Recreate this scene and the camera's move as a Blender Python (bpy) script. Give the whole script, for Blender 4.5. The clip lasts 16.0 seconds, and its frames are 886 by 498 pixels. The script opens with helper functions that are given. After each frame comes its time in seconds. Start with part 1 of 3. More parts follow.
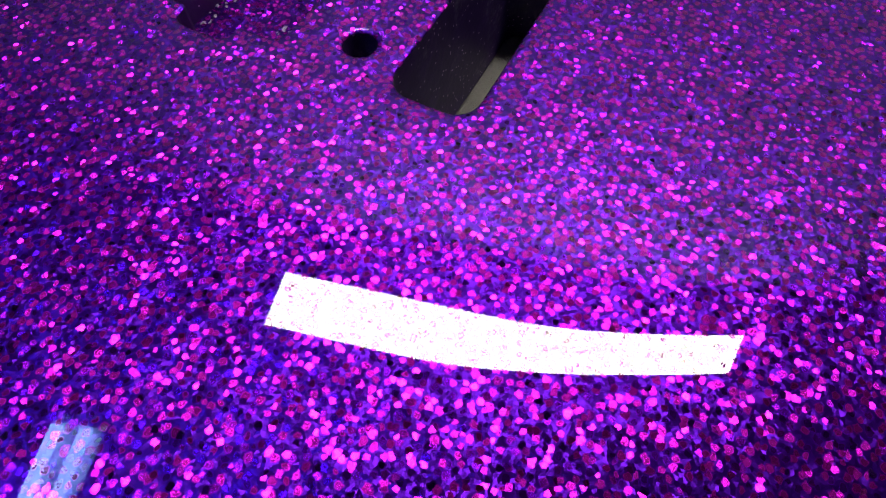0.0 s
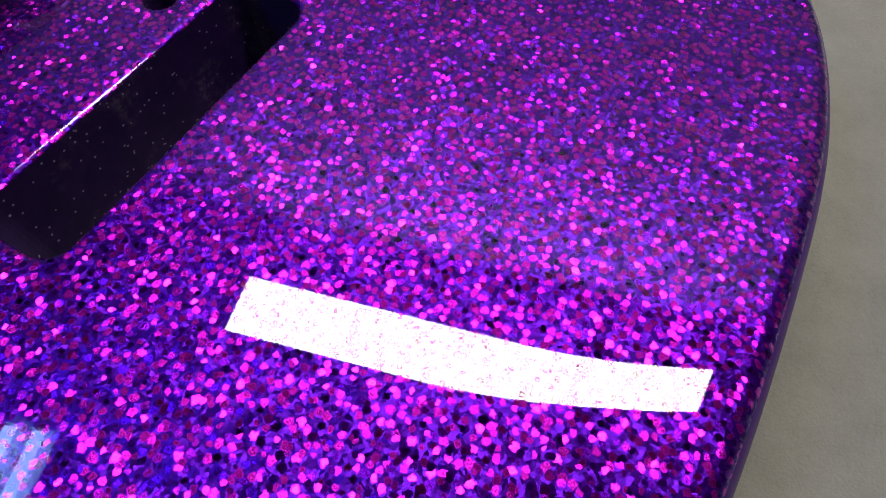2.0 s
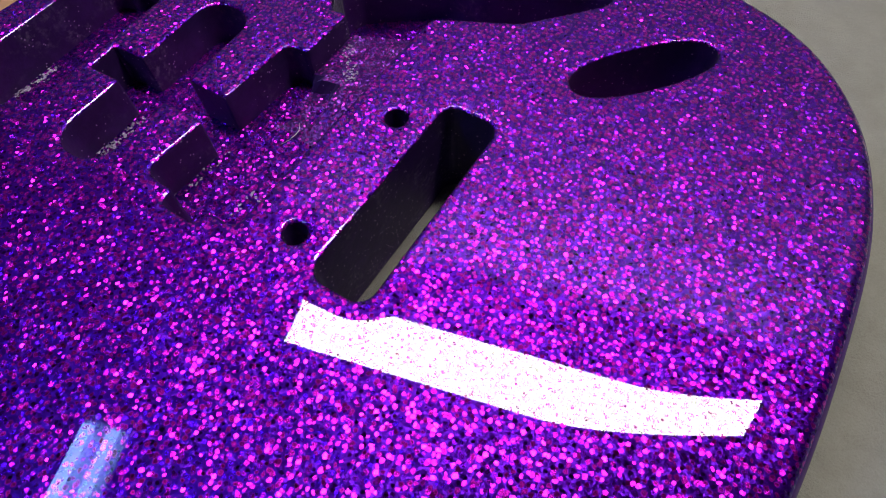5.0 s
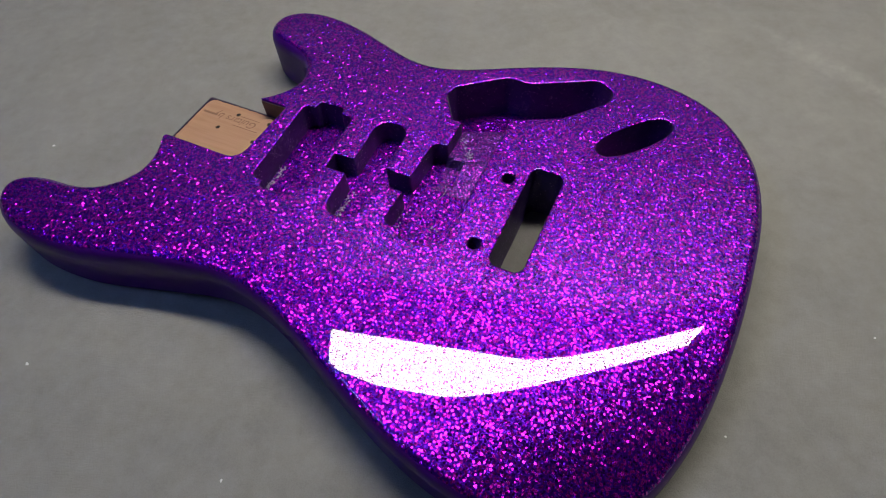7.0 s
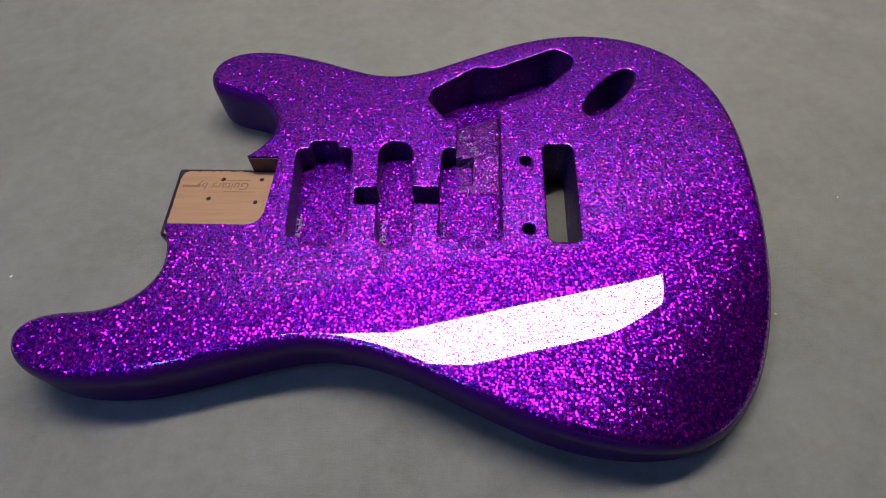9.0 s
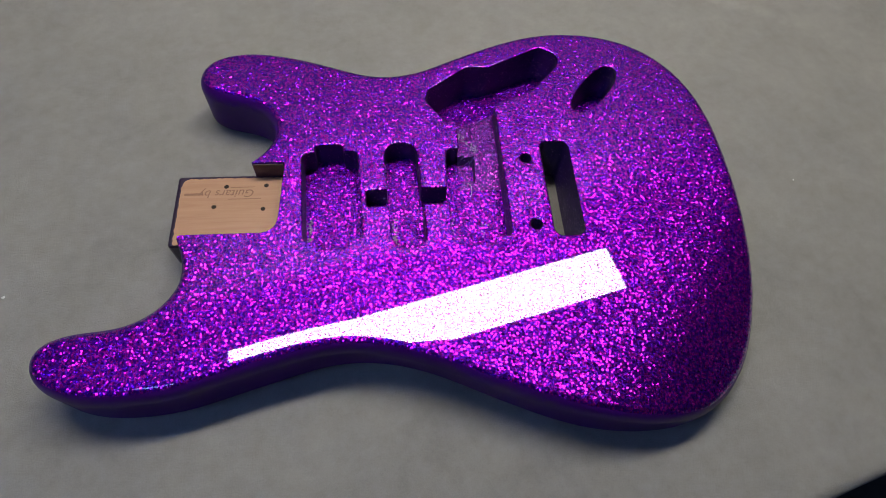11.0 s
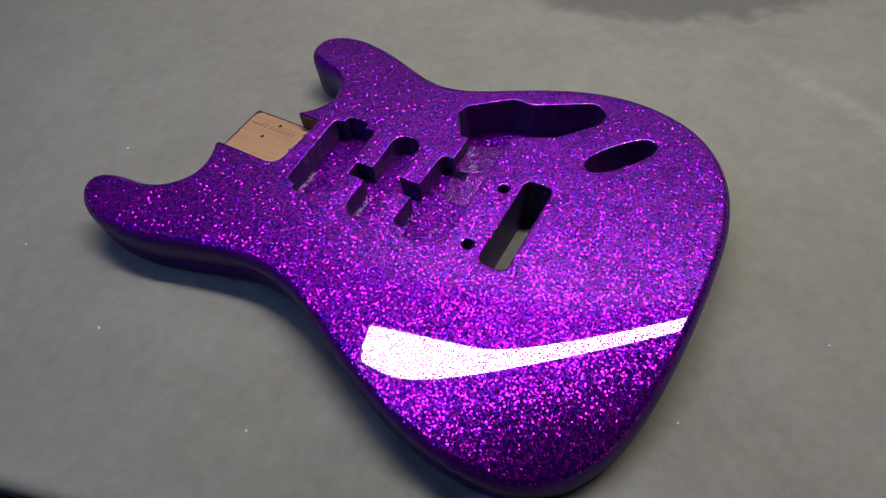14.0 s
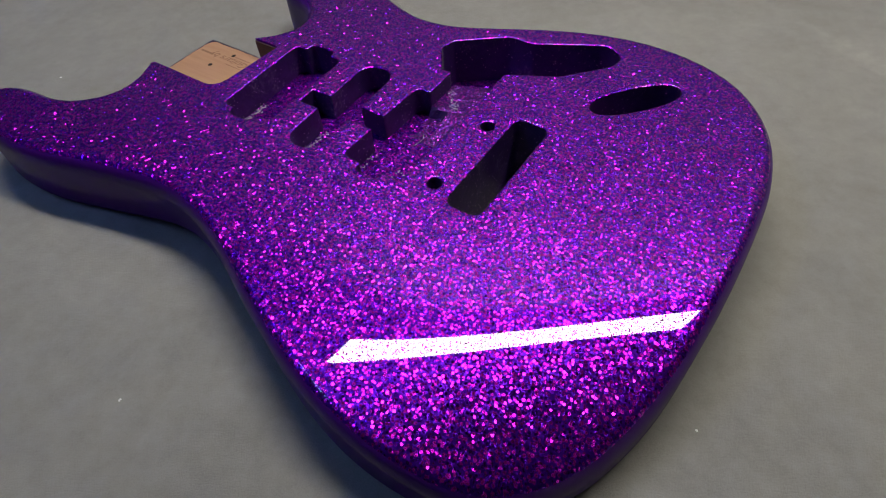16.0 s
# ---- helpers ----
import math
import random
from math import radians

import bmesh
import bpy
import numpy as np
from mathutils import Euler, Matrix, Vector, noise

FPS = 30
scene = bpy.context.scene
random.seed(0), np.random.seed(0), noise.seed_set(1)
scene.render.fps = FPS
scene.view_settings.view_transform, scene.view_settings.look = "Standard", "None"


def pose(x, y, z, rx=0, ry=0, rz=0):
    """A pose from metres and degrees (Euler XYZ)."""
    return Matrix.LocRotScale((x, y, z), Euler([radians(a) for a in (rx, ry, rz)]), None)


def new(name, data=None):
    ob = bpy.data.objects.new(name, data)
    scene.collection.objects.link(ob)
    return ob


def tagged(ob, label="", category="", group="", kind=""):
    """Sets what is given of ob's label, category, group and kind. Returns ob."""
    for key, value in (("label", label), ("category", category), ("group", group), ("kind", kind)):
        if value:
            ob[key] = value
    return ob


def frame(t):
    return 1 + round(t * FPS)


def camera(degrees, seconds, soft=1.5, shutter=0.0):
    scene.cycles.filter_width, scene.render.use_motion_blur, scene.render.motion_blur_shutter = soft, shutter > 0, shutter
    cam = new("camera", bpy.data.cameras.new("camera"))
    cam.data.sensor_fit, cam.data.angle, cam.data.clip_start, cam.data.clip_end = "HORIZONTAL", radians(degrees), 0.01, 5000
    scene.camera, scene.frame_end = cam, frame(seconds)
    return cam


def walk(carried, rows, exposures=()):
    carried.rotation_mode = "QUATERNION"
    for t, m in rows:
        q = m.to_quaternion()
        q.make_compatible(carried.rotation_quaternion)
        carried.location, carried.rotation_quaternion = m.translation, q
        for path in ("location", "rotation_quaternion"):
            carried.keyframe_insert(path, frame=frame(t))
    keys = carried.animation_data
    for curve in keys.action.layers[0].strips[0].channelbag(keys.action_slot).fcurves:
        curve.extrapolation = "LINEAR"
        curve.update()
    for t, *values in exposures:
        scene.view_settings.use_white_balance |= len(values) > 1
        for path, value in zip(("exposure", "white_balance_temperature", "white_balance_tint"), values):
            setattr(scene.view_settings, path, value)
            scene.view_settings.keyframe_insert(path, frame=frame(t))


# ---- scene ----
cam = camera(75.0, 16.0, soft=1.0)
PATH = [
    (0, 0.06864, -0.11586, 0.13978, 27.973, -60.513, -0.327),
    (0.5, 0.09295, -0.10048, 0.14003, 27.679, -60.774, 0.438),
    (1, 0.10880, -0.08560, 0.14029, 27.218, -60.599, 1.138),
    (1.5, 0.11274, -0.06810, 0.14042, 27.366, -60.981, 1.387),
    (2, 0.11842, -0.04395, 0.13798, 28.879, -61.229, 0.438),
    (2.5, 0.11879, -0.02161, 0.14012, 31.419, -61.520, -1.259),
    (3, 0.11432, -0.00607, 0.14460, 33.028, -61.318, -1.807),
    (3.5, 0.10746, 0.00708, 0.15059, 34.068, -61.317, -1.976),
    (4, 0.10046, 0.00371, 0.15790, 34.429, -60.409, -1.880),
    (4.5, 0.09240, -0.03963, 0.16627, 35.072, -60.062, -2.573),
    (5, 0.09341, -0.08212, 0.19576, 34.788, -59.461, -3.093),
    (5.2, 0.09411, -0.09772, 0.20996, 34.881, -59.050, -3.830),
    (7.3, 0.06912, -0.21495, 0.34688, 26.524, -55.807, -5.805),
    (7.5, 0.05654, -0.21739, 0.35356, 24.140, -56.216, -6.651),
    (8, 0.02416, -0.23261, 0.35466, 18.262, -57.030, -7.587),
    (8.5, -0.00296, -0.23336, 0.36046, 12.013, -58.503, -7.206),
    (9, -0.04238, -0.22860, 0.36213, 4.040, -59.803, -2.424),
    (9.2, -0.05572, -0.22780, 0.36327, 2.260, -60.152, -1.333),
    (11.3, -0.09944, -0.22479, 0.38339, -10.846, -61.637, 7.565),
    (11.5, -0.08919, -0.23315, 0.38333, -8.377, -60.561, 6.226),
    (12, -0.04542, -0.24456, 0.39754, 5.711, -59.589, -0.658),
    (12.5, -0.00208, -0.25077, 0.40052, 18.166, -58.991, -5.225),
    (13, 0.04357, -0.25099, 0.39243, 27.683, -57.405, -7.826),
    (13.5, 0.08798, -0.23302, 0.38565, 33.825, -56.187, -9.430),
    (14, 0.12775, -0.22350, 0.37361, 37.465, -54.822, -9.037),
    (14.5, 0.14639, -0.21208, 0.36586, 39.618, -54.397, -8.338),
    (15, 0.13762, -0.22324, 0.34731, 39.354, -52.453, -6.715),
    (15.5, 0.13603, -0.22053, 0.30672, 38.406, -50.801, -5.450),
    (16, 0.13963, -0.20802, 0.26485, 37.353, -50.606, -4.583),
]
walk(cam, [(t, pose(x, y, z, 90 + pitch, 0, yaw) @ pose(0, 0, 0, 0, 0, roll)) for t, x, y, z, yaw, pitch, roll in PATH])

# ---- light ----
world = bpy.data.worlds.new("world")
scene.world = world
world.use_nodes = True
world.node_tree.nodes["Background"].inputs["Color"].default_value = (0.6, 0.7, 0.9, 1)
world.node_tree.nodes["Background"].inputs["Strength"].default_value = 0.02
PANEL_GLOW = 30.0      # warm-white diffuser over the bench
TUBE_GLOW = 23.0       # cold bare tubes
CEILING = 1.102        # metres above the bench cover


# ---- materials ----
class Nodes:
    """Short hand for building one node material."""

    def __init__(self, name):
        self.mat = bpy.data.materials.new(name)
        self.mat.use_nodes = True
        self.tree = self.mat.node_tree
        self.bsdf = self.tree.nodes["Principled BSDF"]

    def add(self, kind, **values):
        node = self.tree.nodes.new(kind)
        for key, value in values.items():
            if key in node.inputs:
                node.inputs[key].default_value = value
            else:
                setattr(node, key, value)
        return node

    def link(self, a, b):
        self.tree.links.new(a, b)
        return self

    def math(self, op, a, b=0.0):
        node = self.tree.nodes.new("ShaderNodeMath")
        node.operation = op
        for slot, v in ((0, a), (1, b)):
            if isinstance(v, (int, float)):
                node.inputs[slot].default_value = v
            else:
                self.link(v, node.inputs[slot])
        return node.outputs[0]

    def vmath(self, op, a, b):
        node = self.tree.nodes.new("ShaderNodeVectorMath")
        node.operation = op
        for slot, v in ((0, a), (1, b)):
            if isinstance(v, tuple):
                node.inputs[slot].default_value = v
            else:
                self.link(v, node.inputs[slot])
        return node.outputs[0]

    def scale(self, v, k):
        node = self.tree.nodes.new("ShaderNodeVectorMath")
        node.operation = "SCALE"
        self.link(v, node.inputs[0])
        node.inputs["Scale"].default_value = k
        return node.outputs[0]

    def ramp(self, fac, *stops):
        node = self.tree.nodes.new("ShaderNodeValToRGB")
        el = node.color_ramp.elements
        while len(el) < len(stops):
            el.new(0.5)
        for e, (p, c) in zip(el, stops):
            e.position, e.color = p, (*c, 1)
        self.link(fac, node.inputs[0])
        return node.outputs[0]

    def mix(self, fac, a, b):
        node = self.tree.nodes.new("ShaderNodeMix")
        node.data_type = "RGBA"
        for slot, v in ((0, fac), (6, a), (7, b)):
            if isinstance(v, (int, float)):
                node.inputs[slot].default_value = v
            elif isinstance(v, tuple):
                node.inputs[slot].default_value = (*v, 1)
            else:
                self.link(v, node.inputs[slot])
        return node.outputs[2]

    def noise(self, scale, detail=4.0, rough=0.55):
        coord = self.tree.nodes.new("ShaderNodeTexCoord")
        node = self.add("ShaderNodeTexNoise", Scale=scale, Detail=detail, Roughness=rough)
        self.link(coord.outputs["Object"], node.inputs["Vector"])
        return node.outputs["Fac"]

    def bump(self, height, distance, strength=1.0):
        node = self.add("ShaderNodeBump", Strength=strength, Distance=distance)
        self.link(height, node.inputs["Height"])
        self.link(node.outputs[0], self.bsdf.inputs["Normal"])

    def set(self, **values):
        for key, v in values.items():
            slot = self.bsdf.inputs[key.replace("_", " ")]
            if isinstance(v, tuple) and len(v) == 3:
                v = (*v, 1)
            if isinstance(v, (int, float, tuple)):
                slot.default_value = v
            else:
                self.link(v, slot)
        return self


def flake_paint(name, cells, tilt, low, high, ground, coat, size, haze=0.0):
    """Metal-flake lacquer: round flakes of their own tilt and tint over a dark violet ground, under a clear coat."""
    n = Nodes(name)
    coord = n.add("ShaderNodeTexCoord")
    geo = n.add("ShaderNodeNewGeometry")
    cell = n.add("ShaderNodeTexVoronoi", voronoi_dimensions="2D", Scale=cells, Randomness=0.82)
    # uneven flake outlines
    ripple = n.add("ShaderNodeTexNoise", Scale=cells * 1.9, Detail=1.0)
    n.link(coord.outputs["Object"], ripple.inputs["Vector"])
    uneven = n.vmath("ADD", coord.outputs["Object"], n.scale(n.vmath("SUBTRACT", ripple.outputs["Color"], (0.5, 0.5, 0.5)), 0.62 / cells))
    n.link(uneven, cell.inputs["Vector"])
    other = n.add("ShaderNodeTexWhiteNoise", noise_dimensions="3D")
    n.link(cell.outputs["Color"], other.inputs["Vector"])
    split = n.add("ShaderNodeSeparateColor")
    n.link(other.outputs["Color"], split.inputs[0])
    tint_pick, size_pick = split.outputs[1], split.outputs[2]
    # a peaked spread of tilts: two even spreads added
    lean = n.scale(n.vmath("SUBTRACT", n.vmath("ADD", cell.outputs["Color"], other.outputs["Color"]), (1.0, 1.0, 1.0)), tilt)
    # most flakes lie nearly flat, a very few stand well up
    stand = n.math("ADD", n.math("ADD", 0.48, n.math("MULTIPLY", split.outputs[0], 0.40)), n.math("MULTIPLY", n.math("POWER", split.outputs[0], 12.0), 1.1))
    swing = n.tree.nodes.new("ShaderNodeVectorMath")
    swing.operation = "SCALE"
    n.link(lean, swing.inputs[0]).link(stand, swing.inputs["Scale"])
    lean = swing.outputs[0]
    # small flakes between the large ones
    small = n.add("ShaderNodeTexVoronoi", voronoi_dimensions="2D", Scale=cells * 2.3, Randomness=1.0)
    n.link(coord.outputs["Object"], small.inputs["Vector"])
    small_lean = n.scale(n.vmath("SUBTRACT", small.outputs["Color"], (0.5, 0.5, 0.5)), tilt * 0.85)
    reach = n.math("ADD", size * 0.75, n.math("MULTIPLY", size_pick, size * 0.5))
    far = n.math("DIVIDE", cell.outputs["Distance"], reach)
    edge = n.add("ShaderNodeMapRange", interpolation_type="SMOOTHSTEP")
    n.link(far, edge.inputs["Value"])
    edge.inputs["From Min"].default_value, edge.inputs["From Max"].default_value = 0.42, 1.08
    between = edge.outputs[0]
    blend = n.add("ShaderNodeMix", data_type="VECTOR")
    n.link(n.math("GREATER_THAN", far, 0.95), blend.inputs[0]).link(lean, blend.inputs[4]).link(small_lean, blend.inputs[5])
    normal = n.tree.nodes.new("ShaderNodeVectorMath")
    normal.operation = "NORMALIZE"
    n.link(n.vmath("ADD", geo.outputs["Normal"], blend.outputs[1]), normal.inputs[0])
    cloud = n.noise(14.0, 4.0)
    under = n.mix(n.math("MULTIPLY", cloud, 0.8), tuple(c * 0.75 for c in ground), tuple(c * 1.2 for c in ground))
    # part of the sparkle is put into the colour: picked flakes bright, others dim
    sparkle_pick = n.add("ShaderNodeMapRange", interpolation_type="SMOOTHSTEP")
    clump = n.math("MULTIPLY", n.math("SUBTRACT", n.noise(cells * 0.33, 2.0), 0.5), 0.7)
    n.link(n.math("ADD", tint_pick, clump), sparkle_pick.inputs["Value"])
    sparkle_pick.inputs["From Min"].default_value, sparkle_pick.inputs["From Max"].default_value = 0.25, 0.54
    base = n.mix(between, n.mix(sparkle_pick.outputs[0], low, high), under)
    if haze:
        film = n.ramp(n.noise(90.0, 5.0, 0.7), (0.35, (0, 0, 0)), (0.7, (1, 1, 1)))
        base = n.mix(n.math("MULTIPLY", film, haze), base, (0.16, 0.11, 0.20))
    n.set(Base_Color=base, Metallic=n.math("SUBTRACT", 0.96 - haze * 0.5, n.math("MULTIPLY", between, 0.12)),
          Roughness=n.math("ADD", 0.235 + haze * 0.2, n.math("MULTIPLY", between, 0.12)), Normal=normal.outputs[0], Specular_IOR_Level=0.2,
          Coat_Weight=coat, Coat_Roughness=0.012 + haze * 0.4, Coat_IOR=1.48)
    return n.mat


def side_lacquer(name, low, high):
    """Smooth translucent purple lacquer, hardly any flake, colour darkened for the sides' shade."""
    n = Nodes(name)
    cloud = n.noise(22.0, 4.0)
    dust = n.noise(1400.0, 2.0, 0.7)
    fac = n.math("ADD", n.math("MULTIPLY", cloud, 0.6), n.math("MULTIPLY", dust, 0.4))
    # low base and weak coat hold the sides' shade in the material
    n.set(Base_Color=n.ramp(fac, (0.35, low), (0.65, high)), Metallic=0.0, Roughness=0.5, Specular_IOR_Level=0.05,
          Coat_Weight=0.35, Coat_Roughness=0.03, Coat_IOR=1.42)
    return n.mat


PAINT = flake_paint("purple_flake_lacquer", 600.0, 0.53, (0.150, 0.002, 0.56), (1.0, 0.013, 1.0), (0.060, 0.001, 0.31), 1.0, 0.45)
CAVITY_FLOOR = flake_paint("thin_flake_overspray", 600.0, 0.53, (0.11, 0.002, 0.40), (0.86, 0.014, 0.90), (0.046, 0.001, 0.24), 0.3, 0.45)
HAZY = flake_paint("hazy_flake_overspray", 600.0, 0.53, (0.12, 0.006, 0.28), (0.50, 0.022, 0.50), (0.06, 0.004, 0.18), 0.0, 0.38, 0.2)
SHADED_SIDE_PAINT = side_lacquer("shaded_side_lacquer", (0.040, 0.003, 0.125), (0.060, 0.004, 0.19))


def cavity_wall():
    n = Nodes("dark_purple_cavity_wall")
    speck = n.add("ShaderNodeTexVoronoi", Scale=900.0)
    coord = n.add("ShaderNodeTexCoord")
    n.link(coord.outputs["Object"], speck.inputs["Vector"])
    split = n.add("ShaderNodeSeparateColor")
    n.link(speck.outputs["Color"], split.inputs[0])
    hot = n.math("MULTIPLY", n.math("GREATER_THAN", split.outputs[0], 0.925), n.math("LESS_THAN", speck.outputs["Distance"], 0.27))
    wear = n.noise(120.0, 5.0, 0.7)
    base = n.mix(n.ramp(wear, (0.4, (0, 0, 0)), (0.75, (1, 1, 1))), (0.026, 0.008, 0.085), (0.055, 0.018, 0.15))
    # dried polish smeared on the walls
    crust = n.math("MULTIPLY", n.ramp(n.noise(55.0, 3.0), (0.54, (0, 0, 0)), (0.66, (1, 1, 1))), n.ramp(n.noise(420.0, 4.0, 0.7), (0.48, (0, 0, 0)), (0.66, (1, 1, 1))))
    base = n.mix(n.math("MULTIPLY", crust, 0.4), base, (0.36, 0.31, 0.40))
    n.set(Base_Color=n.mix(hot, base, (0.62, 0.42, 0.72)), Roughness=0.5, Coat_Weight=0.08, Coat_Roughness=0.15)
    n.bump(wear, 0.0006, 0.5)
    return n.mat


def plain(name, low, high, scale, rough, depth=0.0003, metal=0.0, detail=4.0):
    """A two-tone surface with fine relief."""
    n = Nodes(name)
    grain = n.noise(scale, detail, 0.65)
    wide = n.noise(scale * 0.06, 3.0)
    fac = n.math("ADD", n.math("MULTIPLY", grain, 0.55), n.math("MULTIPLY", wide, 0.45))
    n.set(Base_Color=n.ramp(fac, (0.3, low), (0.7, high)), Roughness=rough, Metallic=metal)
    n.bump(grain, depth, 0.6)
    return n.mat


def felt():
    n = Nodes("grey_felt")
    coord = n.add("ShaderNodeTexCoord")
    fibre = n.noise(1300.0, 3.0, 0.75)
    nap = n.noise(75.0, 6.0, 0.72)
    blot = n.noise(17.0, 4.0, 0.6)
    wide = n.noise(4.0, 3.0)
    fac = n.math("ADD", n.math("ADD", n.math("MULTIPLY", fibre, 0.24), n.math("MULTIPLY", blot, 0.22)),
                 n.math("ADD", n.math("MULTIPLY", nap, 0.3), n.math("MULTIPLY", wide, 0.24)))
    base = n.ramp(fac, (0.36, (0.203, 0.196, 0.178)), (0.64, (0.318, 0.310, 0.285)))
    # a darker oval with a frayed edge
    warp = n.add("ShaderNodeTexNoise", Scale=38.0, Detail=4.0)
    n.link(coord.outputs["Object"], warp.inputs["Vector"])
    shift = n.scale(n.vmath("SUBTRACT", warp.outputs["Color"], (0.5, 0.5, 0.5)), 0.05)
    place = n.add("ShaderNodeMapping", vector_type="TEXTURE", Location=(0.065, 0.140, 0.0), Rotation=(0, 0, radians(14)), Scale=(0.21, 0.098, 1.0))
    n.link(n.vmath("ADD", coord.outputs["Object"], shift), place.inputs["Vector"])
    length = n.tree.nodes.new("ShaderNodeVectorMath")
    length.operation = "LENGTH"
    n.link(place.outputs[0], length.inputs[0])
    dark_oval = n.ramp(length.outputs["Value"], (0.80, (1, 1, 1)), (1.0, (0, 0, 0)))
    base = n.mix(n.math("MULTIPLY", dark_oval, 0.75), base, (0.112, 0.112, 0.106))
    # a pale rubbed streak
    rub = n.add("ShaderNodeMapping", vector_type="TEXTURE", Location=(0.195, -0.062, 0.0), Rotation=(0, 0, radians(-42.6)), Scale=(0.15, 0.013, 1.0))
    n.link(n.vmath("ADD", coord.outputs["Object"], n.scale(shift, 0.3)), rub.inputs["Vector"])
    reach = n.tree.nodes.new("ShaderNodeVectorMath")
    reach.operation = "LENGTH"
    n.link(rub.outputs[0], reach.inputs[0])
    rubbed = n.math("MULTIPLY", n.ramp(reach.outputs["Value"], (0.25, (1, 1, 1)), (1.0, (0, 0, 0))), n.ramp(nap, (0.3, (0.2, 0.2, 0.2)), (0.65, (1, 1, 1))))
    base = n.mix(n.math("MULTIPLY", rubbed, 0.45), base, (0.40, 0.39, 0.36))
    n.set(Base_Color=base, Roughness=0.95, Sheen_Weight=0.06, Sheen_Roughness=0.6)
    n.bump(n.math("ADD", fibre, n.math("MULTIPLY", nap, 1.5)), 0.0009, 0.7)
    return n.mat


def pale_wood():
    n = Nodes("bare_alder_wood")
    coord = n.add("ShaderNodeTexCoord")
    place = n.add("ShaderNodeMapping", Scale=(14.0, 210.0, 40.0))
    n.link(coord.outputs["Object"], place.inputs["Vector"])
    grain = n.add("ShaderNodeTexNoise", Scale=1.6, Detail=6.0, Roughness=0.65, Distortion=0.6)
    n.link(place.outputs[0], grain.inputs["Vector"])
    n.set(Base_Color=n.ramp(grain.outputs["Fac"], (0.3, (0.375, 0.200, 0.110)), (0.7, (0.44, 0.250, 0.143))), Roughness=0.55)
    n.bump(grain.outputs["Fac"], 0.0003, 0.4)
    return n.mat


def glow(name, colour, strength):
    n = Nodes(name)
    n.set(Base_Color=(0.9, 0.9, 0.9), Emission_Color=colour, Emission_Strength=strength, Roughness=0.4)
    return n.mat


def dusty_streaks():
    """Dark cavity wall with pale dried polish run down it."""
    n = Nodes("dusty_cavity_wall")
    coord = n.add("ShaderNodeTexCoord")
    place = n.add("ShaderNodeMapping", Scale=(420.0, 420.0, 45.0))
    n.link(coord.outputs["Object"], place.inputs["Vector"])
    run = n.add("ShaderNodeTexNoise", Scale=1.0, Detail=5.0, Roughness=0.7)
    n.link(place.outputs[0], run.inputs["Vector"])
    fine = n.noise(1100.0, 3.0, 0.7)
    fac = n.math("ADD", n.math("MULTIPLY", run.outputs["Fac"], 0.65), n.math("MULTIPLY", fine, 0.35))
    n.set(Base_Color=n.ramp(fac, (0.42, (0.035, 0.02, 0.07)), (0.66, (0.28, 0.24, 0.36))), Roughness=0.85)
    n.bump(fac, 0.0004, 0.6)
    return n.mat


WALL = cavity_wall()
DUSTY = dusty_streaks()
FELT = felt()
WOOD = pale_wood()
DARK_EDGE = plain("dark_lacquer_edge", (0.012, 0.006, 0.022), (0.035, 0.016, 0.05), 300.0, 0.35)
LIP_WOOD = plain("stained_lip_wood", (0.03, 0.012, 0.03), (0.075, 0.028, 0.045), 160.0, 0.5)
BORE_SHADE = plain("drilled_hole_dark", (0.012, 0.007, 0.004), (0.03, 0.018, 0.01), 500.0, 0.8)
PENCIL = plain("pencil_grey", (0.20, 0.105, 0.062), (0.27, 0.14, 0.08), 900.0, 0.7)
NAVY = plain("navy_bench_mat", (0.012, 0.015, 0.03), (0.025, 0.03, 0.055), 220.0, 0.8)
LINT = plain("white_lint", (0.6, 0.6, 0.58), (0.8, 0.8, 0.78), 900.0, 0.9)
RESIDUE = plain("dried_polish_residue", (0.20, 0.14, 0.30), (0.44, 0.36, 0.56), 700.0, 0.8)
CEIL_PAINT = plain("dark_grey_ceiling_paint", (0.05, 0.05, 0.05), (0.07, 0.07, 0.07), 60.0, 0.9)
BACK_WALL = plain("grey_wall_paint", (0.19, 0.19, 0.19), (0.23, 0.23, 0.23), 50.0, 0.85)
WALL_PAINT = plain("dull_grey_wall_paint", (0.045, 0.045, 0.05), (0.065, 0.065, 0.07), 40.0, 0.9)
FLOOR_PAINT = plain("dark_concrete", (0.08, 0.08, 0.08), (0.13, 0.13, 0.125), 30.0, 0.85)
ENAMEL = plain("white_enamel_steel", (0.70, 0.70, 0.70), (0.78, 0.78, 0.78), 90.0, 0.35)
BENCH_WOOD = plain("brown_bench_wood", (0.10, 0.06, 0.03), (0.18, 0.11, 0.06), 90.0, 0.6)
PANEL = glow("warm_diffuser_glow", (1.0, 0.945, 0.86, 1), PANEL_GLOW)
TUBE = glow("cold_tube_glow", (0.25, 0.41, 1.0, 1), TUBE_GLOW)


# ---- building helpers ----
def part(name, bm, material, parent=None, label="", smooth=False, at=None):
    """Link a bmesh as one mesh object under a thing or part."""
    me = bpy.data.meshes.new(name)
    bm.to_mesh(me)
    bm.free()
    for m in material if isinstance(material, (list, tuple)) else (material,):
        me.materials.append(m)
    if smooth:
        for p in me.polygons:
            p.use_smooth = True
    ob = new(name, me)
    if parent:
        ob.parent = parent
    if at is not None:
        ob.matrix_basis = at
    if label:
        ob["label"] = label
    return ob


